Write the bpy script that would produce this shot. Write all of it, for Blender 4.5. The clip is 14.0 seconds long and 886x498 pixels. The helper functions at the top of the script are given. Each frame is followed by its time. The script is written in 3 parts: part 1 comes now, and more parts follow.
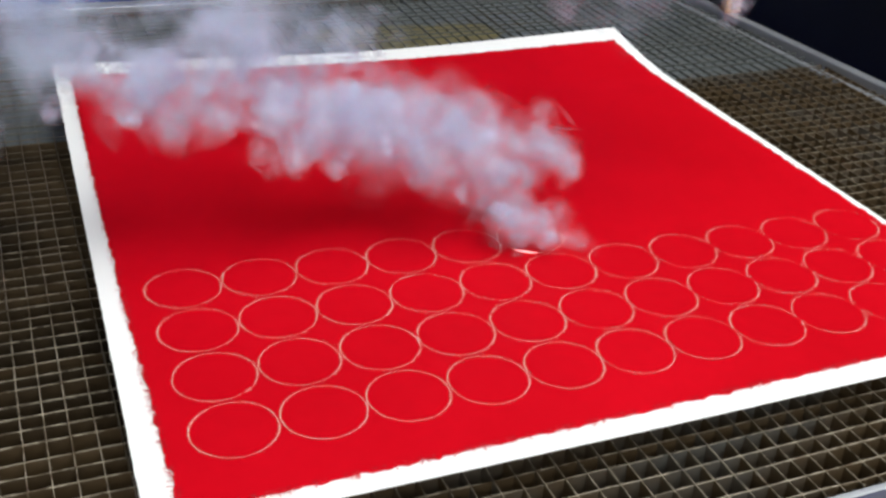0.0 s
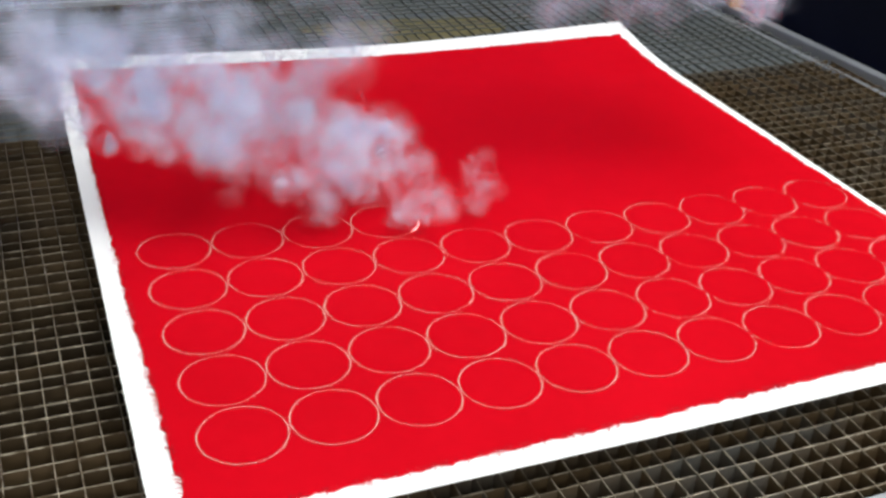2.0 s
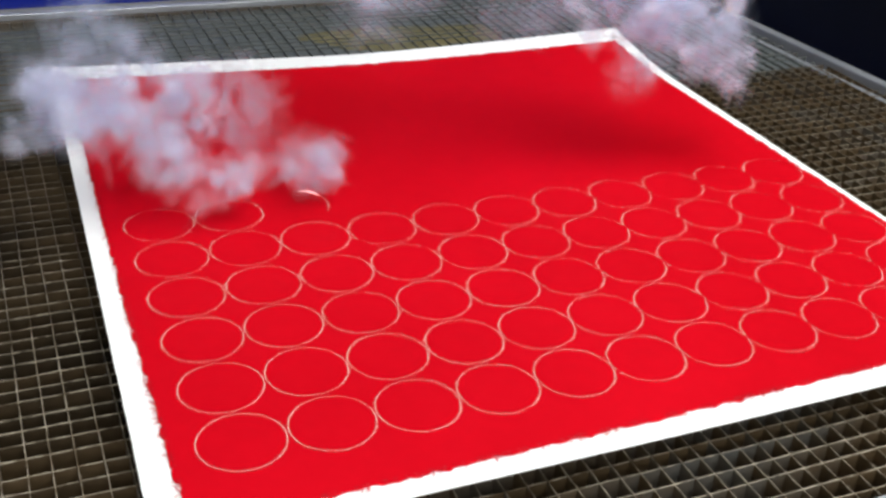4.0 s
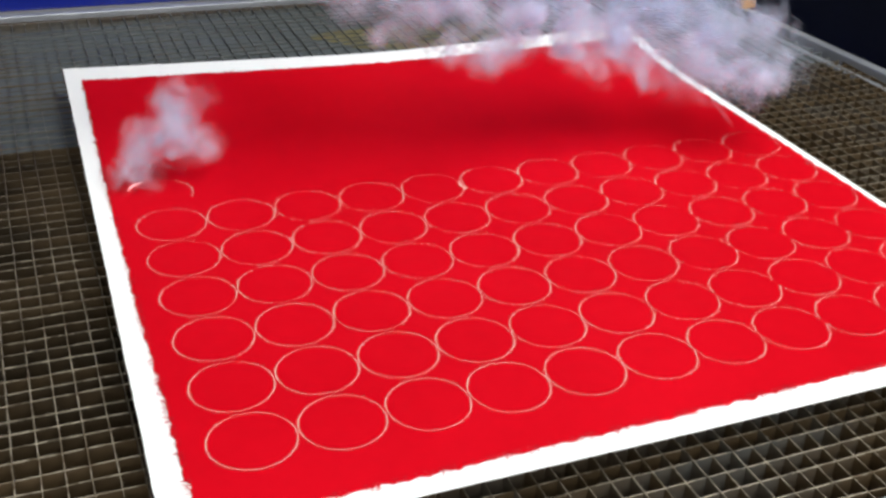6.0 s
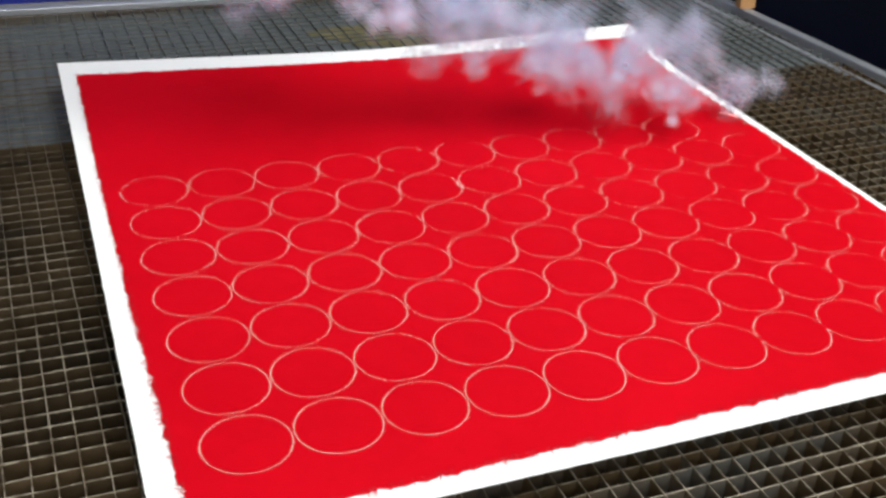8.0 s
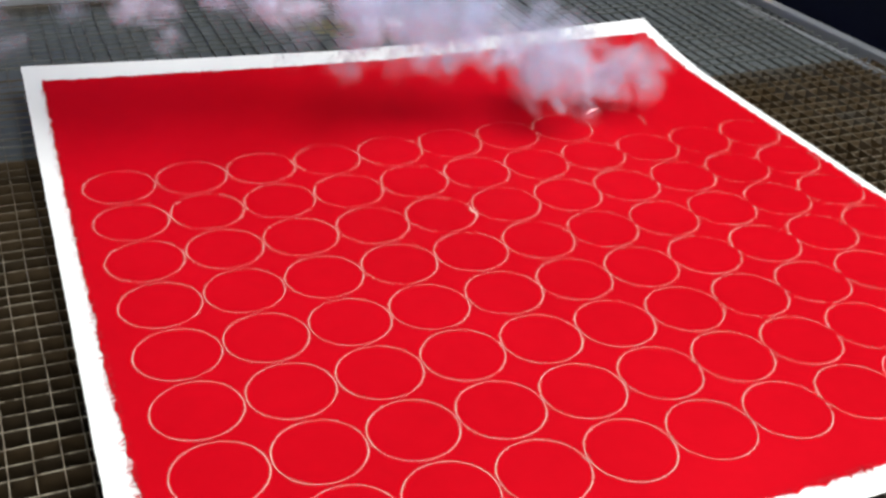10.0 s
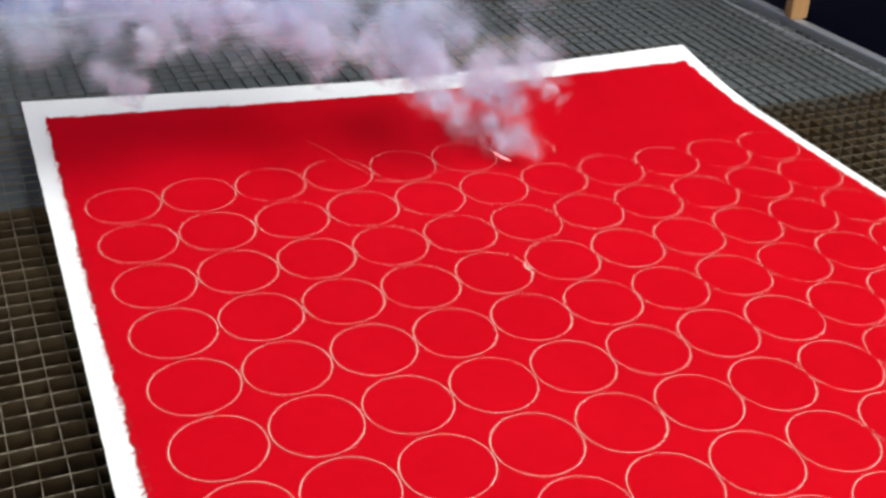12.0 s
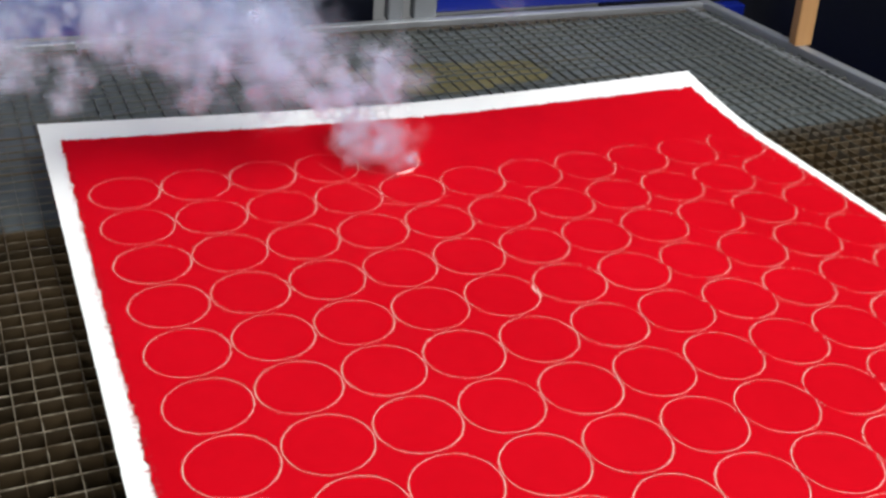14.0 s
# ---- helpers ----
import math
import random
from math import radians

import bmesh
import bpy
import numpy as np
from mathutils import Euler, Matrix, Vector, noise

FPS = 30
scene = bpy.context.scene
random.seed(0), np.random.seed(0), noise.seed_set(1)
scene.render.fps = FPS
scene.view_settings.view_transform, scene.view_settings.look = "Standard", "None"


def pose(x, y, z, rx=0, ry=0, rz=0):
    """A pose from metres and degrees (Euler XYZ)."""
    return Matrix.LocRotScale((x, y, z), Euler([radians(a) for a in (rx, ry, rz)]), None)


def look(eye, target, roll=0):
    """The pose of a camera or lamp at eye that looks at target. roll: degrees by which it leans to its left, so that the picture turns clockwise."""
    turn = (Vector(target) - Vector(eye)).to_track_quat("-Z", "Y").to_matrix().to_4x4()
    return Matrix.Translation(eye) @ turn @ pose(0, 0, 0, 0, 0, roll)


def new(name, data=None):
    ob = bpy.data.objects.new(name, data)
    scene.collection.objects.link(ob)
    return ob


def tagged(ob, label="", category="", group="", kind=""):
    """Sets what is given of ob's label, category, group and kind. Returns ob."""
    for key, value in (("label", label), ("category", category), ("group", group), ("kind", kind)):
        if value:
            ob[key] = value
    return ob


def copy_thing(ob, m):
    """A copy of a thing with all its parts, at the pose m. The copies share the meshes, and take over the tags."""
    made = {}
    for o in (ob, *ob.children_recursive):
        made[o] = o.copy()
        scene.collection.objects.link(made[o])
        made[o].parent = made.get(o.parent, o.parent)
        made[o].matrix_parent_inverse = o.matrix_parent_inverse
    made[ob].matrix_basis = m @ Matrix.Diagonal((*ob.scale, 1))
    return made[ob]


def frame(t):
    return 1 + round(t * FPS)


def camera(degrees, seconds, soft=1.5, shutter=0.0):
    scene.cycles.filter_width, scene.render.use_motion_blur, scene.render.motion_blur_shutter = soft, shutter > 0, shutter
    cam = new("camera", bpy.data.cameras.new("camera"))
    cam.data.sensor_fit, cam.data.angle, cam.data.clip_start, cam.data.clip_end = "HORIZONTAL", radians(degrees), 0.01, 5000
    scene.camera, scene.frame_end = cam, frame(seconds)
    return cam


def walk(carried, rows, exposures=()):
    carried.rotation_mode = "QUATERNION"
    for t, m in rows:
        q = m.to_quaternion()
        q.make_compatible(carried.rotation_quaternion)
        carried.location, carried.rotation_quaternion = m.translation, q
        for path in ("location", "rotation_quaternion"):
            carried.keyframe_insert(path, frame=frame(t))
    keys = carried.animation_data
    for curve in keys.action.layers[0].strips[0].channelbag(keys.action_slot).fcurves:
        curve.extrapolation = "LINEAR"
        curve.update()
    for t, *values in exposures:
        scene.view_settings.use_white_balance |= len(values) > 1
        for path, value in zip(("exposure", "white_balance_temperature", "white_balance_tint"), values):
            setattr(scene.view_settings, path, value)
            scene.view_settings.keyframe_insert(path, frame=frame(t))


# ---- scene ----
cam = camera(43.54, 14.0, soft=2.9)
PATH = [
    (0, (-0.08021, -0.42283, 0.34384), (0.44045, 0.77516, -0.39355), 3.581),
    (0.5, (-0.07540, -0.41527, 0.34423), (0.45091, 0.77789, -0.39696), 3.140),
    (1, (-0.08056, -0.40865, 0.34218), (0.46027, 0.77735, -0.40005), 3.497),
    (1.5, (-0.08309, -0.40396, 0.34136), (0.43698, 0.77977, -0.41911), 3.748),
    (2, (-0.08438, -0.40899, 0.34326), (0.44225, 0.77979, -0.40472), 3.836),
    (2.5, (-0.08386, -0.41106, 0.34300), (0.44372, 0.78035, -0.40011), 3.420),
    (3, (-0.08554, -0.41107, 0.34295), (0.44394, 0.78152, -0.39690), 3.574),
    (5.3, (-0.08168, -0.41118, 0.34491), (0.43545, 0.78581, -0.39657), 2.832),
    (5.5, (-0.08152, -0.41203, 0.34344), (0.42752, 0.79080, -0.39418), 2.670),
    (6, (-0.08025, -0.41211, 0.34366), (0.42637, 0.78878, -0.39877), 2.723),
    (6.5, (-0.08081, -0.41283, 0.34421), (0.42043, 0.79240, -0.39482), 2.630),
    (7, (-0.08370, -0.41206, 0.34362), (0.42543, 0.79049, -0.39440), 2.895),
    (7.5, (-0.08220, -0.40951, 0.34200), (0.42870, 0.78928, -0.40090), 3.248),
    (8, (-0.07960, -0.40394, 0.34192), (0.43409, 0.79173, -0.40407), 3.405),
    (10.3, (-0.06672, -0.29189, 0.33471), (0.48114, 0.85184, -0.46637), 4.159),
    (10.5, (-0.07561, -0.27743, 0.32666), (0.50462, 0.83602, -0.49404), 5.201),
    (11, (-0.08022, -0.25062, 0.32932), (0.47353, 0.88378, -0.48094), 4.987),
    (11.5, (-0.08343, -0.23446, 0.33158), (0.46234, 0.91705, -0.45973), 4.543),
    (12, (-0.08050, -0.23219, 0.33316), (0.48740, 0.91528, -0.44839), 4.515),
    (12.5, (-0.07791, -0.23401, 0.33370), (0.50259, 0.91277, -0.43955), 4.385),
    (13, (-0.07927, -0.23492, 0.33486), (0.50320, 0.91345, -0.43455), 4.379),
    (13.5, (-0.08395, -0.23637, 0.33659), (0.49246, 0.92013, -0.42517), 4.629),
    (14, (-0.08659, -0.23834, 0.33789), (0.48041, 0.92656, -0.41810), 4.622),
]
walk(cam, [(t, look(eye, target, roll)) for t, eye, target, roll in PATH],
     exposures=[(0.0, -0.16), (0.6, -0.13), (1.3, -0.02), (2.0, 0.0), (14.0, 0.0)])

# ---- sizes: one unit of the cut pattern is the pitch P of its circles ----
P = 0.045
GRID_TOP = -0.024
CELL = 0.0119
TRAY = -0.115


# ---- world and light ----
world = bpy.data.worlds.new("world")
scene.world = world
world.use_nodes = True
wn = world.node_tree
sky = wn.nodes.new("ShaderNodeTexSky")
sky.sky_type = "NISHITA"
sky.sun_disc = False
sky.sun_elevation = radians(40)
sky.sun_rotation = radians(150)
wn.nodes["Background"].inputs["Strength"].default_value = 0.08
wn.links.new(sky.outputs[0], wn.nodes["Background"].inputs["Color"])
scene.cycles.transparent_max_bounces = 160


def area(name, eye, target, wide, high, watts, colour):
    lamp = bpy.data.lights.new(name, "AREA")
    lamp.shape = "RECTANGLE"
    lamp.size, lamp.size_y, lamp.energy, lamp.color = wide, high, watts, colour
    ob = new(name, lamp)
    ob.matrix_world = look(eye, target)
    return ob


# made-up fill lamp behind the camera, brightens the left and front
area("window_light", (-0.5, -1.76, 1.05), (0.1, 0.1, 0.0), 1.9, 1.3, 27, (1.0, 0.98, 0.96))
area("ceiling_light_glow", (0.85, -0.22, 1.80), (0.65, -0.12, 0.0), 1.6, 1.3, 53, (0.97, 0.99, 1.0))


# ---- materials ----
def material(name):
    m = bpy.data.materials.new(name)
    m.use_nodes = True
    nt = m.node_tree
    b = nt.nodes["Principled BSDF"]
    return m, nt, b


def node(nt, kind, **values):
    n = nt.nodes.new(kind)
    for key, value in values.items():
        n.inputs[key.replace("_", " ")].default_value = value
    return n


def ramp(nt, source, stops):
    r = nt.nodes.new("ShaderNodeValToRGB")
    e = r.color_ramp.elements
    while len(e) < len(stops):
        e.new(0.5)
    for item, (at, c) in zip(e, stops):
        item.position, item.color = at, (*c, 1)
    nt.links.new(source, r.inputs[0])
    return r


def surface(name, low, high, scale=8.0, fine=300.0, rough=0.6, metal=0.0, bump=0.15, spec=0.4, stretch=(1, 1, 1), detail=6.0):
    """A two-scale mottled surface: broad stains between two colours, fine grain in bump and roughness."""
    m, nt, b = material(name)
    at = nt.nodes.new("ShaderNodeTexCoord")
    mp = nt.nodes.new("ShaderNodeMapping")
    mp.inputs["Scale"].default_value = stretch
    nt.links.new(at.outputs["Object"], mp.inputs[0])
    big = node(nt, "ShaderNodeTexNoise", Scale=scale, Detail=detail, Roughness=0.6)
    small = node(nt, "ShaderNodeTexNoise", Scale=fine, Detail=3.0, Roughness=0.6)
    for n in (big, small):
        nt.links.new(mp.outputs[0], n.inputs["Vector"])
    col = ramp(nt, big.outputs[0], [(0.3, low), (0.7, high)])
    nt.links.new(col.outputs[0], b.inputs["Base Color"])
    rr = nt.nodes.new("ShaderNodeMapRange")
    rr.inputs["To Min"].default_value, rr.inputs["To Max"].default_value = rough - 0.08, rough + 0.08
    nt.links.new(small.outputs[0], rr.inputs[0])
    nt.links.new(rr.outputs[0], b.inputs["Roughness"])
    b.inputs["Metallic"].default_value = metal
    b.inputs["Specular IOR Level"].default_value = spec
    bp = node(nt, "ShaderNodeBump", Strength=bump, Distance=0.001)
    nt.links.new(small.outputs[0], bp.inputs["Height"])
    nt.links.new(bp.outputs[0], b.inputs["Normal"])
    return m


def red_cloth():
    m, nt, b = material("red_felt")
    at = nt.nodes.new("ShaderNodeTexCoord")
    big = node(nt, "ShaderNodeTexNoise", Scale=7.0, Detail=5.0, Roughness=0.55)
    mid = node(nt, "ShaderNodeTexNoise", Scale=90.0, Detail=4.0, Roughness=0.6)
    fibre = node(nt, "ShaderNodeTexNoise", Scale=1400.0, Detail=2.0, Roughness=0.7)
    for n in (big, mid, fibre):
        nt.links.new(at.outputs["Object"], n.inputs["Vector"])
    mix = nt.nodes.new("ShaderNodeMath")
    mix.operation = "MULTIPLY_ADD"
    mix.inputs[1].default_value = 0.35
    nt.links.new(mid.outputs[0], mix.inputs[0])
    nt.links.new(big.outputs[0], mix.inputs[2])
    col = ramp(nt, mix.outputs[0], [(0.4, (0.47, 0.0012, 0.0068)), (0.95, (0.58, 0.0020, 0.0100))])
    nt.links.new(col.outputs[0], b.inputs["Base Color"])
    b.inputs["Roughness"].default_value = 0.55
    b.inputs["Specular IOR Level"].default_value = 0.025
    bp = node(nt, "ShaderNodeBump", Strength=0.25, Distance=0.0004)
    nt.links.new(fibre.outputs[0], bp.inputs["Height"])
    nt.links.new(bp.outputs[0], b.inputs["Normal"])
    return m


def glow(name, colour, strength):
    m, nt, b = material(name)
    b.inputs["Base Color"].default_value = (*colour, 1)
    b.inputs["Emission Color"].default_value = (*colour, 1)
    b.inputs["Emission Strength"].default_value = strength
    return m


def smoke(name, most, colour, scale, tear):
    """Soft flecks: each is densest in its middle and fades to nothing at its rim, torn by a cloudy field."""
    m, nt, b = material(name)
    nt.nodes.remove(b)
    out = nt.nodes["Material Output"]
    at = nt.nodes.new("ShaderNodeTexCoord")
    info = nt.nodes.new("ShaderNodeObjectInfo")
    shift = nt.nodes.new("ShaderNodeVectorMath")
    shift.operation = "MULTIPLY_ADD"
    shift.inputs[1].default_value = (17.0, 31.0, 23.0)
    nt.links.new(info.outputs["Random"], shift.inputs[0])
    nt.links.new(at.outputs["Object"], shift.inputs[2])
    wisp = node(nt, "ShaderNodeTexNoise", Scale=scale, Detail=4.0, Roughness=0.6, Distortion=0.9)
    nt.links.new(shift.outputs[0], wisp.inputs["Vector"])
    mid = nt.nodes.new("ShaderNodeVectorMath")
    mid.operation = "SUBTRACT"
    mid.inputs[1].default_value = (0.5, 0.5, 0.0)
    nt.links.new(at.outputs["UV"], mid.inputs[0])
    span = nt.nodes.new("ShaderNodeVectorMath")
    span.operation = "LENGTH"
    nt.links.new(mid.outputs[0], span.inputs[0])

    def smooth(source, lo, hi, a, z):
        r = nt.nodes.new("ShaderNodeMapRange")
        r.interpolation_type = "SMOOTHSTEP"
        for key, value in (("From Min", lo), ("From Max", hi), ("To Min", a), ("To Max", z)):
            r.inputs[key].default_value = value
        nt.links.new(source, r.inputs[0])
        return r.outputs[0]
    rim = smooth(span.outputs["Value"], 0.05, 0.43, 1.0, 0.0)
    cloud = smooth(wisp.outputs[0], 0.5 - tear, 0.5 + tear, 0.0, most)
    cover = nt.nodes.new("ShaderNodeMath")
    cover.operation = "MULTIPLY"
    nt.links.new(rim, cover.inputs[0])
    nt.links.new(cloud, cover.inputs[1])
    d = nt.nodes.new("ShaderNodeBsdfDiffuse")
    d.inputs["Color"].default_value = (*colour, 1)
    tr = nt.nodes.new("ShaderNodeBsdfTranslucent")
    tr.inputs["Color"].default_value = (*colour, 1)
    body = nt.nodes.new("ShaderNodeMixShader")
    body.inputs[0].default_value = 0.42
    nt.links.new(d.outputs[0], body.inputs[1])
    nt.links.new(tr.outputs[0], body.inputs[2])
    clear = nt.nodes.new("ShaderNodeBsdfTransparent")
    mix = nt.nodes.new("ShaderNodeMixShader")
    nt.links.new(cover.outputs[0], mix.inputs[0])
    nt.links.new(clear.outputs[0], mix.inputs[1])
    nt.links.new(body.outputs[0], mix.inputs[2])
    nt.links.new(mix.outputs[0], out.inputs["Surface"])
    return m


def blade_metal():
    """Dull galvanised strip with brown soot; each strip is stained a little differently."""
    m, nt, b = material("sooty_strip")
    geo = nt.nodes.new("ShaderNodeNewGeometry")
    info = nt.nodes.new("ShaderNodeObjectInfo")
    big = node(nt, "ShaderNodeTexNoise", Scale=5.5, Detail=5.0, Roughness=0.65)
    small = node(nt, "ShaderNodeTexNoise", Scale=120.0, Detail=4.0, Roughness=0.7)
    for n in (big, small):
        nt.links.new(geo.outputs["Position"], n.inputs["Vector"])
    mix = nt.nodes.new("ShaderNodeMath")
    mix.operation = "MULTIPLY_ADD"
    mix.inputs[1].default_value = 0.22
    nt.links.new(info.outputs["Random"], mix.inputs[0])
    nt.links.new(big.outputs[0], mix.inputs[2])
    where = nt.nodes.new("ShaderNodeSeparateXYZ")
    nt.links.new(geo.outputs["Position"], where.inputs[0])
    # far shift: the strip colour turns to pale grey beyond y 0.43
    far_shift = nt.nodes.new("ShaderNodeMapRange")
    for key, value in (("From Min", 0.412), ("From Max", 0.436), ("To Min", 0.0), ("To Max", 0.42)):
        far_shift.inputs[key].default_value = value
    nt.links.new(where.outputs["Y"], far_shift.inputs[0])
    # stain value with the far shift added
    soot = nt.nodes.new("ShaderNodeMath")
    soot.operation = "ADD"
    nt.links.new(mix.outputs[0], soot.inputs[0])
    nt.links.new(far_shift.outputs[0], soot.inputs[1])
    # the colour moves to the darkest brown towards the left
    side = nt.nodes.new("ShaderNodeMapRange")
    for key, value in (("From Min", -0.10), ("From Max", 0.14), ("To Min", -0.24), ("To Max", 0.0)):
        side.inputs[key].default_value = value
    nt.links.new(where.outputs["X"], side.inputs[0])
    strip_tone = nt.nodes.new("ShaderNodeMath")
    strip_tone.operation = "ADD"
    nt.links.new(soot.outputs[0], strip_tone.inputs[0])
    nt.links.new(side.outputs[0], strip_tone.inputs[1])
    col = ramp(nt, strip_tone.outputs[0], [(0.25, (0.022, 0.015, 0.007)), (0.62, (0.096, 0.064, 0.031)), (0.95, (0.105, 0.115, 0.112))])
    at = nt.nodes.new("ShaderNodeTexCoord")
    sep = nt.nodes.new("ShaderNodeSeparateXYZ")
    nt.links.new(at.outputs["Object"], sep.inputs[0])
    # the upper edge of each strip takes a paler, speckled beige
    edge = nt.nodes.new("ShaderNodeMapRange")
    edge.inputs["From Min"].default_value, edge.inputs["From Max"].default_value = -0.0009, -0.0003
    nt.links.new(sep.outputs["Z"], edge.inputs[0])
    top_pale = nt.nodes.new("ShaderNodeMath")
    top_pale.operation = "MULTIPLY"
    nt.links.new(edge.outputs[0], top_pale.inputs[0])
    top_speckle = ramp(nt, small.outputs[0], [(0.38, (0.05, 0.05, 0.05)), (0.62, (1, 1, 1))])
    nt.links.new(top_speckle.outputs[0], top_pale.inputs[1])
    top_mix = nt.nodes.new("ShaderNodeMixRGB")
    top_mix.inputs[2].default_value = (0.40, 0.35, 0.26, 1)
    # this paler edge weakens with growing y
    top_fade = nt.nodes.new("ShaderNodeMapRange")
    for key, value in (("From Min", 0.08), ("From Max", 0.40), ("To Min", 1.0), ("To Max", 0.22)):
        top_fade.inputs[key].default_value = value
    nt.links.new(where.outputs["Y"], top_fade.inputs[0])
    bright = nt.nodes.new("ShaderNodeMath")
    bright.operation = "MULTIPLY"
    nt.links.new(top_pale.outputs[0], bright.inputs[0])
    nt.links.new(top_fade.outputs[0], bright.inputs[1])
    nt.links.new(bright.outputs[0], top_mix.inputs[0])
    nt.links.new(col.outputs[0], top_mix.inputs[1])
    nt.links.new(top_mix.outputs[0], b.inputs["Base Color"])
    b.inputs["Metallic"].default_value = 0.12
    b.inputs["Specular IOR Level"].default_value = 0.3
    rr = nt.nodes.new("ShaderNodeMapRange")
    rr.inputs["To Min"].default_value, rr.inputs["To Max"].default_value = 0.38, 0.7
    nt.links.new(small.outputs[0], rr.inputs[0])
    nt.links.new(rr.outputs[0], b.inputs["Roughness"])
    bp = node(nt, "ShaderNodeBump", Strength=0.4, Distance=0.0008)
    nt.links.new(small.outputs[0], bp.inputs["Height"])
    nt.links.new(bp.outputs[0], b.inputs["Normal"])
    return m


RED = red_cloth()
WHITE = surface("white_paper", (0.87, 0.87, 0.84), (0.92, 0.92, 0.89), 5, 700, 0.75, bump=0.05, spec=0.2)
CUT = surface("pale_cut", (0.84, 0.62, 0.53), (0.93, 0.80, 0.69), 60, 900, 0.7, bump=0.1, spec=0.2)
SINGED = surface("singed_streak", (0.62, 0.05, 0.06), (0.80, 0.16, 0.16), 60, 900, 0.7, bump=0.1, spec=0.2)
# plates added close under the strips, so that their cells look less shadowed
GREY_FILL = surface("dusty_grey_plate", (0.060, 0.070, 0.068), (0.115, 0.130, 0.130), 7, 90, 0.55, metal=0.2, bump=0.2, spec=0.4)
BROWN_FILL = surface("rusty_plate", (0.060, 0.036, 0.016), (0.105, 0.066, 0.032), 9, 120, 0.75, bump=0.2, spec=0.3)
YELLOWISH = surface("yellowed_residue", (0.085, 0.075, 0.028), (0.16, 0.135, 0.05), 30, 200, 0.6, bump=0.2, spec=0.4)
FRAY = surface("frayed_edge", (0.34, 0.004, 0.010), (0.6, 0.02, 0.03), 160, 900, 0.8, bump=0.1, spec=0.1)
BLADE = blade_metal()
SOOT = surface("sooty_tray", (0.035, 0.027, 0.018), (0.075, 0.058, 0.040), 9, 160, 0.75, bump=0.3, spec=0.3)
SILVER = surface("brushed_aluminium", (0.42, 0.44, 0.46), (0.56, 0.58, 0.60), 14, 260, 0.42, metal=0.7, bump=0.08)
GREY = surface("grey_paint", (0.16, 0.17, 0.18), (0.24, 0.25, 0.26), 8, 220, 0.5, bump=0.08)
BLUE = surface("blue_lacquer", (0.004, 0.012, 0.20), (0.008, 0.022, 0.27), 4, 300, 0.3, bump=0.03, spec=0.5)
DARK = surface("navy_black_sheet", (0.002, 0.003, 0.008), (0.005, 0.007, 0.018), 5, 200, 0.5, bump=0.05, spec=0.3)
WOOD = surface("pine", (0.42, 0.20, 0.075), (0.62, 0.34, 0.14), 20, 240, 0.55, bump=0.15, stretch=(1, 1, 0.08))
BOARD = surface("dark_fibreboard", (0.03, 0.022, 0.015), (0.06, 0.045, 0.03), 14, 300, 0.85, bump=0.2)
PLASTER = surface("pale_plaster", (0.52, 0.53, 0.54), (0.62, 0.62, 0.62), 2, 120, 0.9, bump=0.15, spec=0.2)
CONCRETE = surface("concrete_floor", (0.16, 0.155, 0.15), (0.25, 0.245, 0.235), 3, 140, 0.8, bump=0.2, spec=0.2)
SMOKE_THICK = smoke("thick_smoke", 0.30, (0.80, 0.82, 0.95), 0.9, 0.19)
SMOKE_MIDDLE = smoke("loose_smoke", 0.20, (0.78, 0.81, 0.95), 1.2, 0.18)
SMOKE_THIN = smoke("thin_smoke", 0.15, (0.70, 0.79, 0.95), 1.5, 0.17)
EMBER = glow("white_hot_spot", (1.0, 0.40, 0.38), 1.3)
FLARE = glow("flare", (1.0, 0.66, 0.10), 16.0)


# ---- mesh helpers ----
def link(name, bm, mat, parent=None, label="", smooth=False):
    me = bpy.data.meshes.new(name)
    bm.to_mesh(me)
    bm.free()
    me.materials.append(mat)
    if smooth:
        me.polygons.foreach_set("use_smooth", [True] * len(me.polygons))
    ob = new(name, me)
    if parent:
        ob.parent = parent
    if label:
        ob["label"] = label
    return ob


def part(name, bm, mat, parent, label="", smooth=False):
    return link(name, bm, mat, parent, label, smooth)


def again(ob, m, parent):
    """One more object on the same mesh."""
    o = bpy.data.objects.new(ob.name.split(".")[0], ob.data)
    scene.collection.objects.link(o)
    o.parent = parent
    o.matrix_basis = m
    return o


def add_box(bm, lo, hi, bevel=0.0, m=None):
    lo, hi = Vector(lo), Vector(hi)
    size = hi - lo
    made = bmesh.ops.create_cube(bm, size=1.0)["verts"]
    for v in made:
        v.co = Vector((v.co.x * size.x, v.co.y * size.y, v.co.z * size.z)) + (lo + hi) / 2
    if bevel:
        edges = list({e for v in made for e in v.link_edges})
        made = bmesh.ops.bevel(bm, geom=edges, offset=bevel, segments=2, profile=0.5, affect="EDGES")["verts"]
    if m:
        for v in {v for v in bm.verts} if made is None else made:
            v.co = m @ v.co
    return bm


def box(lo, hi, bevel=0.0):
    return add_box(bmesh.new(), lo, hi, bevel)


def bar(a, b, wide, top, deep, bevel=0.001):
    """A bar from a to b in plan, its top and depth given."""
    a, b = Vector(a), Vector(b)
    d = b - a
    bm = add_box(bmesh.new(), (0, -wide / 2, top - deep), (d.length, wide / 2, top), bevel)
    m = Matrix.Translation((a.x, a.y, 0)) @ Matrix.Rotation(math.atan2(d.y, d.x), 4, "Z")
    bm.transform(m)
    return bm


def empty(name, label, category, group="", at=(0, 0, 0)):
    ob = new(name)
    ob.location = at
    return tagged(ob, label, category, group)


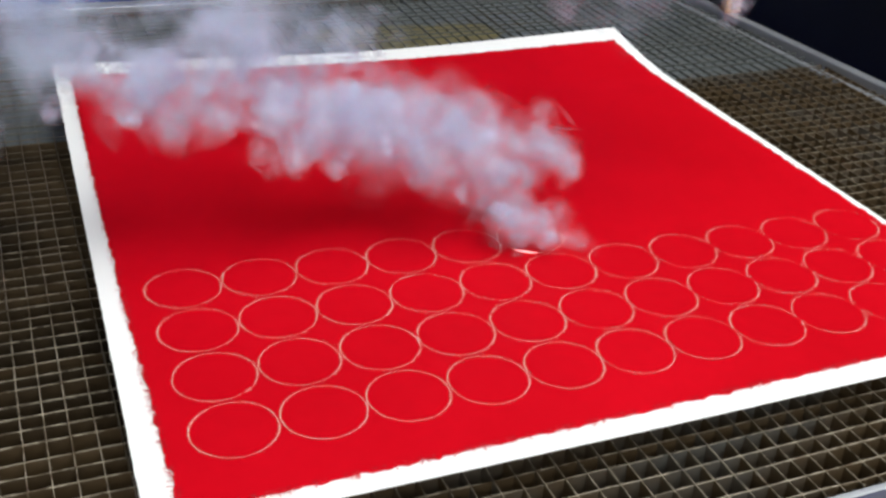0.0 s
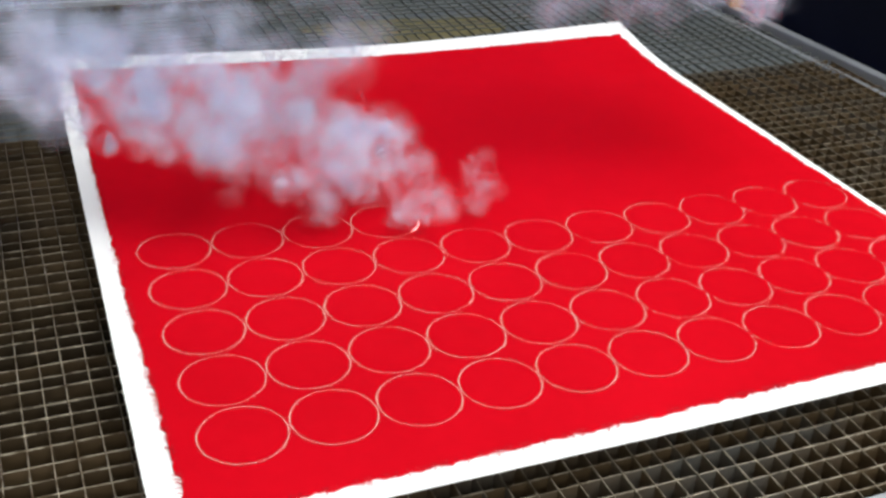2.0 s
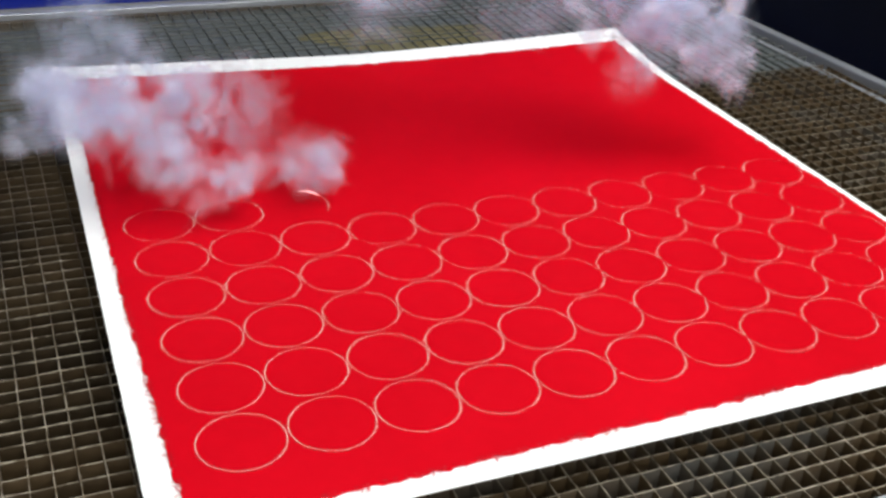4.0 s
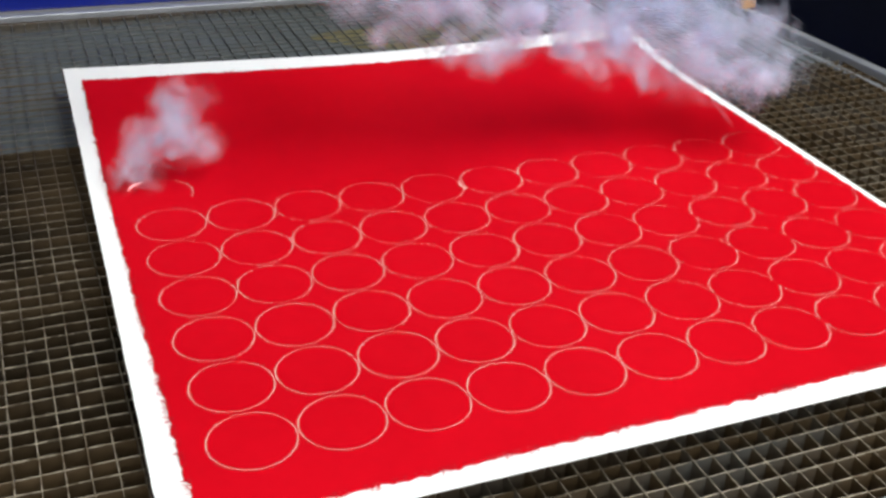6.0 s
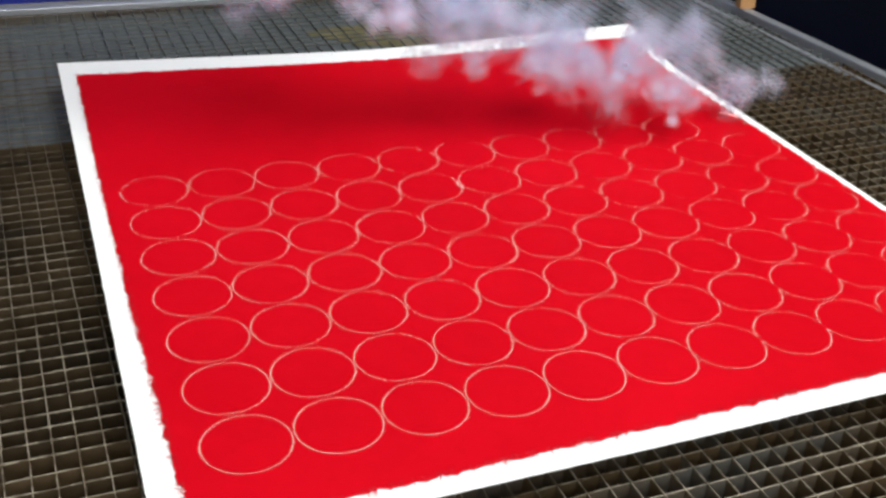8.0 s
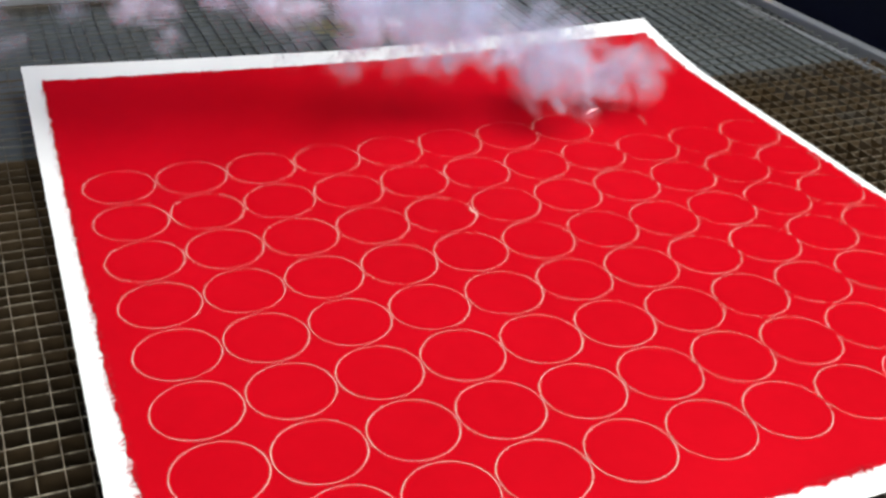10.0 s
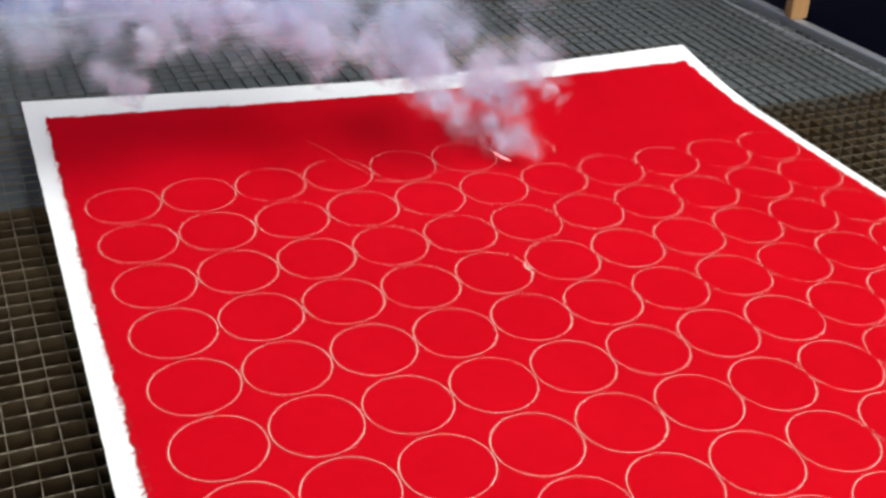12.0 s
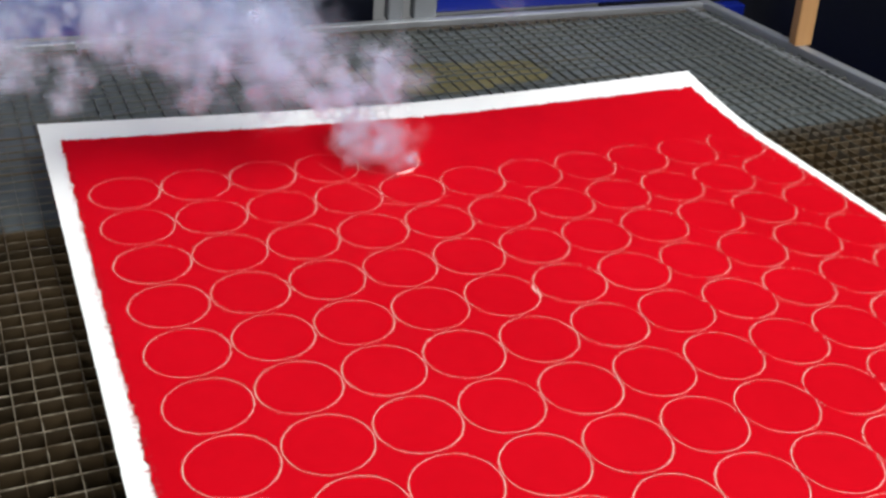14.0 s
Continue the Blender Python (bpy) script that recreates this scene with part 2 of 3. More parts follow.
# ---- the room that closes the place: added out of view, its pale walls bounce light ----
X0, X1, Y0, Y1, Z0, Z1 = -2.2, 3.0, -1.8, 3.0, -0.85, 1.9
tagged(link("floor", box((X0 - 0.1, Y0 - 0.1, Z0 - 0.1), (X1 + 0.1, Y1 + 0.1, Z0)), CONCRETE), "grey concrete workshop floor under the machine", "floor", kind="structure")
tagged(link("ceiling", box((X0 - 0.1, Y0 - 0.1, Z1), (X1 + 0.1, Y1 + 0.1, Z1 + 0.1)), PLASTER), "pale plastered workshop ceiling", "ceiling", kind="structure")
tagged(link("wall_west", box((X0 - 0.1, Y0, Z0), (X0, Y1, Z1)), PLASTER), "pale plastered side wall", "wall", kind="structure")
tagged(link("wall_east", box((X1, Y0, Z0), (X1 + 0.1, Y1, Z1)), PLASTER), "pale plastered side wall", "wall", kind="structure")
tagged(link("wall_north", box((X0 - 0.1, Y1, Z0), (X1 + 0.1, Y1 + 0.1, Z1)), PLASTER), "pale plastered end wall", "wall", kind="structure")
# unseen wall, opened only where the added fill lamp stands
south = bmesh.new()
for lo, hi in (((X0 - 0.1, Y0 - 0.1, Z0), (-1.5, Y0, Z1)), ((0.5, Y0 - 0.1, Z0), (X1 + 0.1, Y0, Z1)), ((-1.5, Y0 - 0.1, Z0), (0.5, Y0, 0.35)), ((-1.5, Y0 - 0.1, 1.75), (0.5, Y0, Z1))):
    add_box(south, lo, hi)
tagged(link("wall_south", south, PLASTER), "pale plastered unseen wall with a made-up opening for the fill light", "wall", kind="structure")


# ---- the cutting machine: body, bed, rails ----
machine = empty("laser_cutting_machine", "laser cutter with a sooty metal grid bed and blue housing", "machine")
LEFT, NEAR = -7.0, -2.46
BACK_A, BACK_B = Vector((LEFT * P, 16.85 * P)), Vector((15.1 * P, 16.10 * P))
RIGHT_A, RIGHT_B = Vector((16.48 * P, NEAR * P)), Vector((15.02 * P, 16.2 * P))
part("tray", box((LEFT * P - 0.02, NEAR * P - 0.02, TRAY - 0.02), (17.4 * P, 17.9 * P, TRAY)), SOOT, machine, "soot-black tray under the grid")
cabinet = bmesh.new()
for lo, hi in (((LEFT * P - 0.04, NEAR * P - 0.04, Z0), (LEFT * P - 0.02, 17.9 * P, GRID_TOP - 0.004)), ((17.4 * P, NEAR * P - 0.04, Z0), (17.4 * P + 0.02, 17.9 * P, -0.09)),
               ((LEFT * P - 0.02, NEAR * P - 0.04, Z0), (17.4 * P, NEAR * P - 0.02, GRID_TOP - 0.012)), ((LEFT * P - 0.04, 17.9 * P, Z0), (17.4 * P + 0.02, 17.9 * P + 0.02, -0.06))):
    add_box(cabinet, lo, hi, 0.002)
part("cabinet", cabinet, BLUE, machine)
part("side_rail", bar(RIGHT_A, RIGHT_B, 0.011, GRID_TOP + 0.004, 0.09), SILVER, machine, "pale aluminium side rail")
off = Vector((-0.024, 0.0))
part("inner_rail", bar(RIGHT_A + off, RIGHT_B + off, 0.008, GRID_TOP - 0.001, 0.05), GREY, machine)
part("back_rail", bar(BACK_A, BACK_B, 0.010, GRID_TOP + 0.002, 0.09), SILVER, machine)
part("back_ledge", bar(BACK_A + Vector((0, -0.012)), BACK_B + Vector((0, -0.012)), 0.009, GRID_TOP - 0.003, 0.08), SOOT, machine)
part("front_rail", bar((LEFT * P, NEAR * P - 0.004), (17.3 * P, NEAR * P - 0.004), 0.004, GRID_TOP + 0.001, 0.09, 0.0006), SILVER, machine, "bright aluminium front rail")
run = BACK_B - BACK_A


def on_back(u):
    k = (u * P - BACK_A.x) / run.x
    return BACK_A + run * k


def back_panel(u0, u1, top, mat, label, setback, low=GRID_TOP + 0.003):
    a, b = on_back(u0), on_back(u1)
    s = Vector((0, setback))
    return part("back_panel", bar(a + s, b + s, 0.012, top, top - low, 0.0015), mat, machine, label)


back_panel(-7.0, 3.6, 0.42, BLUE, "deep blue lacquered panel", 0.014)
back_panel(3.6, 6.9, 0.42, DARK, "black recess panel", 0.05, -0.1)
back_panel(8.1, 14.6, 0.42, BLUE, "deep blue lacquered panel", 0.018)
for u0, u1 in ((6.9, 7.25), (7.5, 8.05)):
    a, b = on_back(u0), on_back(u1)
    s = Vector((0, 0.012))
    part("upright", bar(a + s, b + s, 0.014, 0.42, 0.444, 0.002), GREY, machine, "grey painted upright")
part("corner_post", box((14.65 * P, 16.08 * P + 0.012, GRID_TOP + 0.003), (15.1 * P, 16.08 * P + 0.034, 0.42), 0.002), GREY, machine)
part("side_panel", box((18.4 * P, -8 * P, -0.5), (18.4 * P + 0.012, 26 * P, 0.5), 0.002), DARK, machine, "navy-black side panel")
part("side_floor", box((17.45 * P, -8 * P, -0.52), (18.4 * P, 26 * P, -0.5)), DARK, machine)

# the grid: thin strips on edge, crossing
bed = empty("grid_bed", "crossing sooty metal strips of the cutting grid", "grid")
HIGH, THICK = 0.013, 0.0005
rnd = random.Random(5)


def strip_mesh(seed):
    """A strip one metre long on x, top at 0, its edge a little bent and nicked."""
    r = random.Random(seed)
    bm = bmesh.new()
    n = 60
    rings = []
    for k in range(n + 1):
        x = k / n
        w = 0.0007 * noise.noise((x * 9, seed * 3.1, 0)) + 0.0003 * noise.noise((x * 40, seed, 2))
        top = 0.0006 * noise.noise((x * 12, seed * 1.7, 5)) - (0.0008 if r.random() < 0.06 else 0)
        rings.append([bm.verts.new((x, w + y, z)) for y, z in ((-THICK / 2, top - 0.0001), (THICK / 2, top), (THICK / 2, -HIGH), (-THICK / 2, -HIGH))])
    for a, b in zip(rings, rings[1:]):
        for q in range(4):
            bm.faces.new((a[q], b[q], b[(q + 1) % 4], a[(q + 1) % 4]))
    bm.faces.new(rings[0])
    bm.faces.new(rings[-1][::-1])
    bmesh.ops.recalc_face_normals(bm, faces=bm.faces)
    return bm


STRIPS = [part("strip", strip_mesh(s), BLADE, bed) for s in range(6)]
used = set()


def strip(m):
    k = rnd.randrange(6)
    if k not in used:
        used.add(k)
        STRIPS[k].matrix_basis = m
        return
    again(STRIPS[k], m, bed)


def right_end(y):
    k = (y - RIGHT_A.y) / (RIGHT_B.y - RIGHT_A.y)
    return RIGHT_A.x + (RIGHT_B.x - RIGHT_A.x) * k - 0.012


x = LEFT * P + 0.004
while x < 16.6 * P:
    far = min(on_back(x / P).y - 0.018, 17.2 * P)
    if x > right_end(far):
        far = RIGHT_A.y + (x + 0.012 - RIGHT_A.x) / (RIGHT_B.x - RIGHT_A.x) * (RIGHT_B.y - RIGHT_A.y)
    if far > NEAR * P + 0.05:
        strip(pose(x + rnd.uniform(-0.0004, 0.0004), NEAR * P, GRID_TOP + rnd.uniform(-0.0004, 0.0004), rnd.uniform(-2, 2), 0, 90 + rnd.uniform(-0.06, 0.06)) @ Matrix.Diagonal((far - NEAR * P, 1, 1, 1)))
    x += CELL
y = NEAR * P + 0.005
while y < 17.0 * P:
    end = right_end(y)
    if y > on_back(15).y - 0.02:
        end = min(end, BACK_A.x + (y + 0.02 - BACK_A.y) / run.y * run.x)
    if end > LEFT * P + 0.05:
        drop = -0.0012 if rnd.random() < 0.12 else 0.0
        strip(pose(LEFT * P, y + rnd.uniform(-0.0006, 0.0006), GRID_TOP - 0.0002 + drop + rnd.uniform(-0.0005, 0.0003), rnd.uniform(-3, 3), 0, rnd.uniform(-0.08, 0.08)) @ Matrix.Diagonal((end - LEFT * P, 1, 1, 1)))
    y += CELL

# the far part of the bed: an added plate keeps its cells from shading, yellowish in one spot
far_plate = bmesh.new()
add_box(far_plate, (LEFT * P + 0.002, 9.42 * P, GRID_TOP - 0.010), (14.95 * P, 15.65 * P, GRID_TOP - 0.0022), 0.0006)
part("under_plate", far_plate, GREY_FILL, machine, "added grey plate that lightens the cells between the far strips")
# a second added plate, brown, lightens the shadowed cells on the right
side_plate = bmesh.new()
add_box(side_plate, (9.9 * P, NEAR * P + 0.004, GRID_TOP - 0.0125), (14.95 * P, 9.40 * P, GRID_TOP - 0.0085), 0.0006)
part("under_plate", side_plate, BROWN_FILL, machine, "added brown plate that lightens the cells between the side strips")
# uneven yellowish patch, standing in for the olive tone of the mesh
stain = bmesh.new()
rim = []
for k in range(40):
    a = 2 * math.pi * k / 40
    r = 1.0 + 0.35 * noise.noise((math.cos(a) * 1.4, math.sin(a) * 1.4, 7.0)) + 0.2 * noise.noise((math.cos(a) * 5, math.sin(a) * 5, 2.0))
    rim.append(stain.verts.new(((6.9 + 2.2 * r * math.cos(a) ) * P, (13.35 - 0.14 * r * math.cos(a) + 0.85 * r * math.sin(a)) * P, GRID_TOP - 0.0018)))
stain.faces.new(rim)
part("residue_stain", stain, YELLOWISH, machine, "yellowish patch on the added plate, for the olive mesh")

# a wooden stick standing beyond the side rail
stick = bmesh.new()
add_box(stick, (-0.009, -0.007, 0), (0.009, 0.007, 0.40), 0.0015)
stick = tagged(link("wooden_stick", stick, WOOD), "plain pine stick standing upright on the side rail", "stick")
stick.matrix_world = pose(15.33 * P, 12.92 * P, GRID_TOP + 0.004, 0, -3.5, -12)


# ---- the white sheet, the red cloth, the board that carries them ----
def lift(u, v):
    """The sheet lies flat but for its far corner, which curls up."""
    k = max(0.0, (u - 4.5) / 6.1) * max(0.0, (v - 8.3) / 2.3)
    return 0.012 * min(k, 1.2) ** 1.5 - 0.0015 * max(0.0, (1.0 - abs(u - 4.8) / 6.5)) * max(0.0, (-0.4 - v))


def sheet(corners, top, thick, wobble, bow, seed, count=120):
    """A four-sided sheet from corners in pattern units (near left, near right, far right, far left), its edge uneven."""
    bm = bmesh.new()
    nl, nr, fr, fl = (Vector(c) for c in corners)
    n = count
    grids = []
    for layer in (0, 1):
        rows = []
        for j in range(n + 1):
            row = []
            t = j / n
            for i in range(n + 1):
                s = i / n
                p = (nl * (1 - s) + nr * s) * (1 - t) + (fl * (1 - s) + fr * s) * t
                inside = min(s, 1 - s, t, 1 - t) * n
                if inside < 1:
                    w = wobble * (noise.noise((p.x * 6, p.y * 6, seed)) + 0.6 * noise.noise((p.x * 19, p.y * 19, seed + 4)) + 0.5 * noise.noise((p.x * 47, p.y * 47, seed + 9)))
                    if s in (0, 1):
                        p.x += w
                    if t in (0, 1):
                        p.y += w
                p.x -= bow * (1 - s) * math.sin(math.pi * t)
                p.y -= 0.10 * t * math.sin(math.pi * s)
                z = lift(p.x, p.y) + top - (thick if layer else 0)
                row.append(bm.verts.new((p.x * P, p.y * P, z)))
            rows.append(row)
        grids.append(rows)
    for layer, rows in enumerate(grids):
        for j in range(n):
            for i in range(n):
                f = (rows[j][i], rows[j][i + 1], rows[j + 1][i + 1], rows[j + 1][i])
                bm.faces.new(f if layer == 0 else f[::-1])
    a, b = grids
    rim = [(0, i) for i in range(n)] + [(j, n) for j in range(n)] + [(n, i) for i in range(n, 0, -1)] + [(j, 0) for j in range(n, 0, -1)]
    for k, (j, i) in enumerate(rim):
        j2, i2 = rim[(k + 1) % len(rim)]
        bm.faces.new((a[j][i], b[j][i], b[j2][i2], a[j2][i2]))
    return bm


PAPER = [(-1.11, -1.33), (10.56, -1.34), (10.60, 10.61), (-0.88, 11.73)]
CLOTH = [(-0.76, -1.10), (10.46, -0.99), (10.31, 10.07), (-0.60, 10.97)]
paper = tagged(link("paper_sheet", sheet(PAPER, -0.0012, 0.0006, 0.006, 0.0, 3, 80), WHITE, smooth=False), "large white paper sheet with a curled far corner", "sheet")
cloth = tagged(link("red_felt", sheet(CLOTH, 0.0, 0.0010, 0.040, 0.06, 11, 200), RED, smooth=False), "bright red felt with frayed edges and cut circles, on white paper", "fabric")
tagged(link("backing_board", box((-0.1 * P, -0.35 * P, GRID_TOP + 0.0006), (9.7 * P, 10.0 * P, -0.0026), 0.002), BOARD), "dark fibreboard under the paper, on the grid", "board")

# loose fibres along the cloth's edge
fib = bmesh.new()
fr = random.Random(8)
nl, nr, fR, fl = (Vector(c) for c in CLOTH)
for a, b, out, many in ((nl, nr, Vector((0, -1)), 260), (nr, fR, Vector((1, 0)), 200), (fR, fl, Vector((0, 1)), 200), (fl, nl, Vector((-1, 0)), 280)):
    for k in range(many):
        t = fr.random()
        q = a.lerp(b, t)
        if a == fl:
            q = q + Vector((-0.06 * math.sin(math.pi * t), 0))
        if a == fR:
            q = q + Vector((0, -0.10 * math.sin(math.pi * t)))
        d = (out + Vector((fr.uniform(-0.9, 0.9), fr.uniform(-0.9, 0.9)))).normalized()
        long, w = fr.uniform(0.02, 0.085), fr.uniform(0.005, 0.011)
        n2 = Vector((-d.y, d.x)) * w
        base = q - d * 0.05
        z = 0.0003 + lift(q.x, q.y)
        vs = [fib.verts.new((p.x * P, p.y * P, zz)) for p, zz in ((base - n2, z), (base + n2, z), (base + d * (long + 0.05) + n2 * 0.3, z - 0.0003), (base + d * (long + 0.05) - n2 * 0.3, z - 0.0003))]
        fib.faces.new(vs)
fibres = part("fringe", fib, FRAY, cloth, "loose red fibres along the edge")
fibres["kind"] = "stuff"

# ---- the cut circles: a first row each 2.36 s, a circle each 0.205 s ----
COLS, ROWS_CUT, LAP, ROWTIME, FIRST = 11, 10, 0.206, 2.363, 1.18 - 4 * 2.363
START = radians(-30)
SLIT, LIP = 0.00020, 0.00014


def centre(i, j):
    return (i - 0.0018 * i * i) * P, j * P


def row_start(j):
    return FIRST + ROWTIME * j


def arc_mesh(a0, a1, steps, seed):
    """A narrow slit along part of a circle: low lips of felt on both sides and a pale bottom between them."""
    bm = bmesh.new()
    rings = []
    for k in range(steps + 1):
        a = a0 + (a1 - a0) * k / steps
        c, s = math.cos(a), math.sin(a)
        r = 0.0217 + 0.00015 * noise.noise((c * 2, s * 2, seed * 5.3))
        w = SLIT * (1 + 0.30 * noise.noise((c * 7, s * 7, seed * 2.1 + 3)))
        h = LIP * (1 + 0.25 * noise.noise((c * 4, s * 4, seed * 3.7 + 8)))
        rings.append([bm.verts.new(((r + dr) * c, (r + dr) * s * 0.975, z)) for dr, z in ((-w - 0.0010, -0.0001), (-w, h), (-w * 0.9, 0.0), (w * 0.9, 0.0), (w, h), (w + 0.0010, -0.0001))])
    for p, q in zip(rings, rings[1:]):
        for m in range(5):
            f = bm.faces.new((p[m], p[m + 1], q[m + 1], q[m]))
            f.material_index = 1 if m == 2 else 0
    bmesh.ops.recalc_face_normals(bm, faces=bm.faces)
    return bm


def first_of(name, bm):
    me = bpy.data.meshes.new(name)
    bm.to_mesh(me)
    bm.free()
    me.materials.append(RED)
    me.materials.append(CUT)
    return me


RINGS = [first_of("cut_circle", arc_mesh(0, 2 * math.pi, 64, s)) for s in range(8)]
ARCS = [[first_of("cut_arc", arc_mesh(START + k * math.pi * 2 / 3, START + (k + 1) * math.pi * 2 / 3, 24, s)) for s in range(4)] for k in range(3)]
late_arcs = []
cr = random.Random(4)
for j in range(ROWS_CUT):
    for i in range(COLS):
        x, y = centre(i, j)
        begin = row_start(j) + LAP * i
        z = lift(i, j) + 0.00012
        if begin + LAP <= 0:
            o = new("cut_circle", cr.choice(RINGS))
            o.parent = cloth
            o.matrix_basis = pose(x, y, z, 0, 0, cr.choice((0, 180)))
            continue
        for k in range(3):
            t = begin + LAP * (k + 0.7) / 3
            if t > 14.05:
                continue
            o = new("cut_arc", cr.choice(ARCS[k]))
            o.parent = cloth
            o.matrix_basis = pose(x, y, z)
            late_arcs.append((o, t, (x, y, z)))

# small frayed nicks where circles meet, and the scorch that the flare leaves


def seam(points, wide, z):
    """A narrow uneven line through points in pattern units."""
    bm = bmesh.new()
    rows = []
    for k, p in enumerate(points):
        q = Vector(points[min(k + 1, len(points) - 1)]) - Vector(points[max(k - 1, 0)])
        n = Vector((-q.y, q.x)).normalized() * wide * (0.25 + math.sin(math.pi * (k + 0.3) / (len(points) - 0.4)))
        rows.append([bm.verts.new(((p[0] + d.x) * P, (p[1] + d.y) * P, zz)) for d, zz in ((-n, z), (n * 0, z + 0.0002), (n, z))])
    for a, b in zip(rows, rows[1:]):
        for m in range(2):
            bm.faces.new((a[m], a[m + 1], b[m + 1], b[m]))
    return bm


nick = part("frayed_nick", seam([(4.43 + 0.02 * math.sin(k * 1.3), 4.80 + 0.05 * k) for k in range(7)], 0.010, 0.0002), CUT, cloth)
scorch = part("scorch_streak", seam([(3.44 - 0.09 * k + 0.02 * math.sin(2.0 * k), 7.76 + 0.24 * k) for k in range(7)], 0.005, 0.0002), SINGED, cloth, "pale scorched streak")
scorch_tail = part("scorch_streak", seam([(3.40 + 0.13 * k, 7.70 - 0.17 * math.sin(math.pi * k / 8) + 0.04 * math.sin(3.0 * k)) for k in range(9)], 0.006, 0.0002), SINGED, cloth, "pale scorched streak")

# ---- the burning spot, the flare ----
spot = bmesh.new()
rings = []
for k in range(13):
    a = radians(-22 + 44 * k / 12)
    w = 0.0006 * math.sin(math.pi * (k + 0.4) / 12.8)
    c, s = math.cos(a), math.sin(a)
    rings.append([spot.verts.new(((0.0218 + dr) * c, (0.0218 + dr) * s, z)) for dr, z in ((-w, 0), (-w * 0.4, w * 1.6), (w * 0.4, w * 1.6), (w, 0))])
for p, q in zip(rings, rings[1:]):
    for m in range(3):
        spot.faces.new((p[m], p[m + 1], q[m + 1], q[m]))
spot = tagged(link("burning_spot", spot, EMBER, smooth=True), "white-hot burning streak where the beam cuts the felt", "burning spot")

flare = bmesh.new()
bmesh.ops.create_icosphere(flare, subdivisions=3, radius=1.0)
for v in flare.verts:
    n = v.co.normalized()
    k = 1 + 0.35 * noise.noise(n * 2.2) + 0.2 * noise.noise(n * 5.0)
    v.co = Vector((n.x * 0.025 * k, n.y * 0.013 * k, 0.013 + n.z * 0.014 * k + 0.006 * max(0, n.z) ** 2))
flare = tagged(link("flame_flash", flare, FLARE, smooth=True), "brief yellow flame above the cut", "flame")
second_flare = copy_thing(flare, pose(0, 0, -0.3))


# ---- smoke: torn puffs that leave the spot, rise and drift apart ----
def puff_mesh(seed, lumps, each, spread, big):
    """A puff of soft flecks, gathered in a few lumps like a small cloud, each fleck facing roughly outwards."""
    r = random.Random(seed)
    bm = bmesh.new()
    uv = bm.loops.layers.uv.new("fleck")

    def way():
        return Vector((r.gauss(0, 1), r.gauss(0, 1), r.gauss(0, 1))).normalized()
    for _ in range(lumps):
        heart = way() * spread * r.uniform(0.2, 1.0)
        girth = r.uniform(0.30, 0.50)
        for _ in range(each):
            out = way()
            at = heart + out * girth * r.uniform(0.3, 1.0)
            n = (out + way() * 0.8).normalized()
            side = n.cross(way()).normalized()
            up = n.cross(side)
            half = big * r.uniform(0.7, 1.25)
            ring = [(math.cos(k * math.pi / 3), math.sin(k * math.pi / 3)) for k in range(6)]
            f = bm.faces.new([bm.verts.new(at + (side * c + up * s) * half) for c, s in ring])
            for loop, (c, s) in zip(f.loops, ring):
                loop[uv].uv = (0.5 + 0.5 * c, 0.5 + 0.5 * s)
    me = bpy.data.meshes.new("puff")
    bm.to_mesh(me)
    bm.free()
    return me


THICK_PUFFS = [puff_mesh(s + 1, 5, 7, 0.62, 0.50) for s in range(8)]
MIDDLE_PUFFS = [puff_mesh(s + 51, 6, 6, 0.70, 0.56) for s in range(6)]
THIN_PUFFS = [puff_mesh(s + 31, 6, 5, 0.75, 0.62) for s in range(5)]
for meshes, mat in ((THICK_PUFFS, SMOKE_THICK), (MIDDLE_PUFFS, SMOKE_MIDDLE), (THIN_PUFFS, SMOKE_THIN)):
    for me in meshes:
        me.materials.append(mat)
puffs = []
sr = random.Random(21)
MANY, HAZE = 18, 5


def gust(t, pace, which):
    """A slow swing that puffs born close together share."""
    return noise.noise((t * pace, which * 3.7, 1.3))


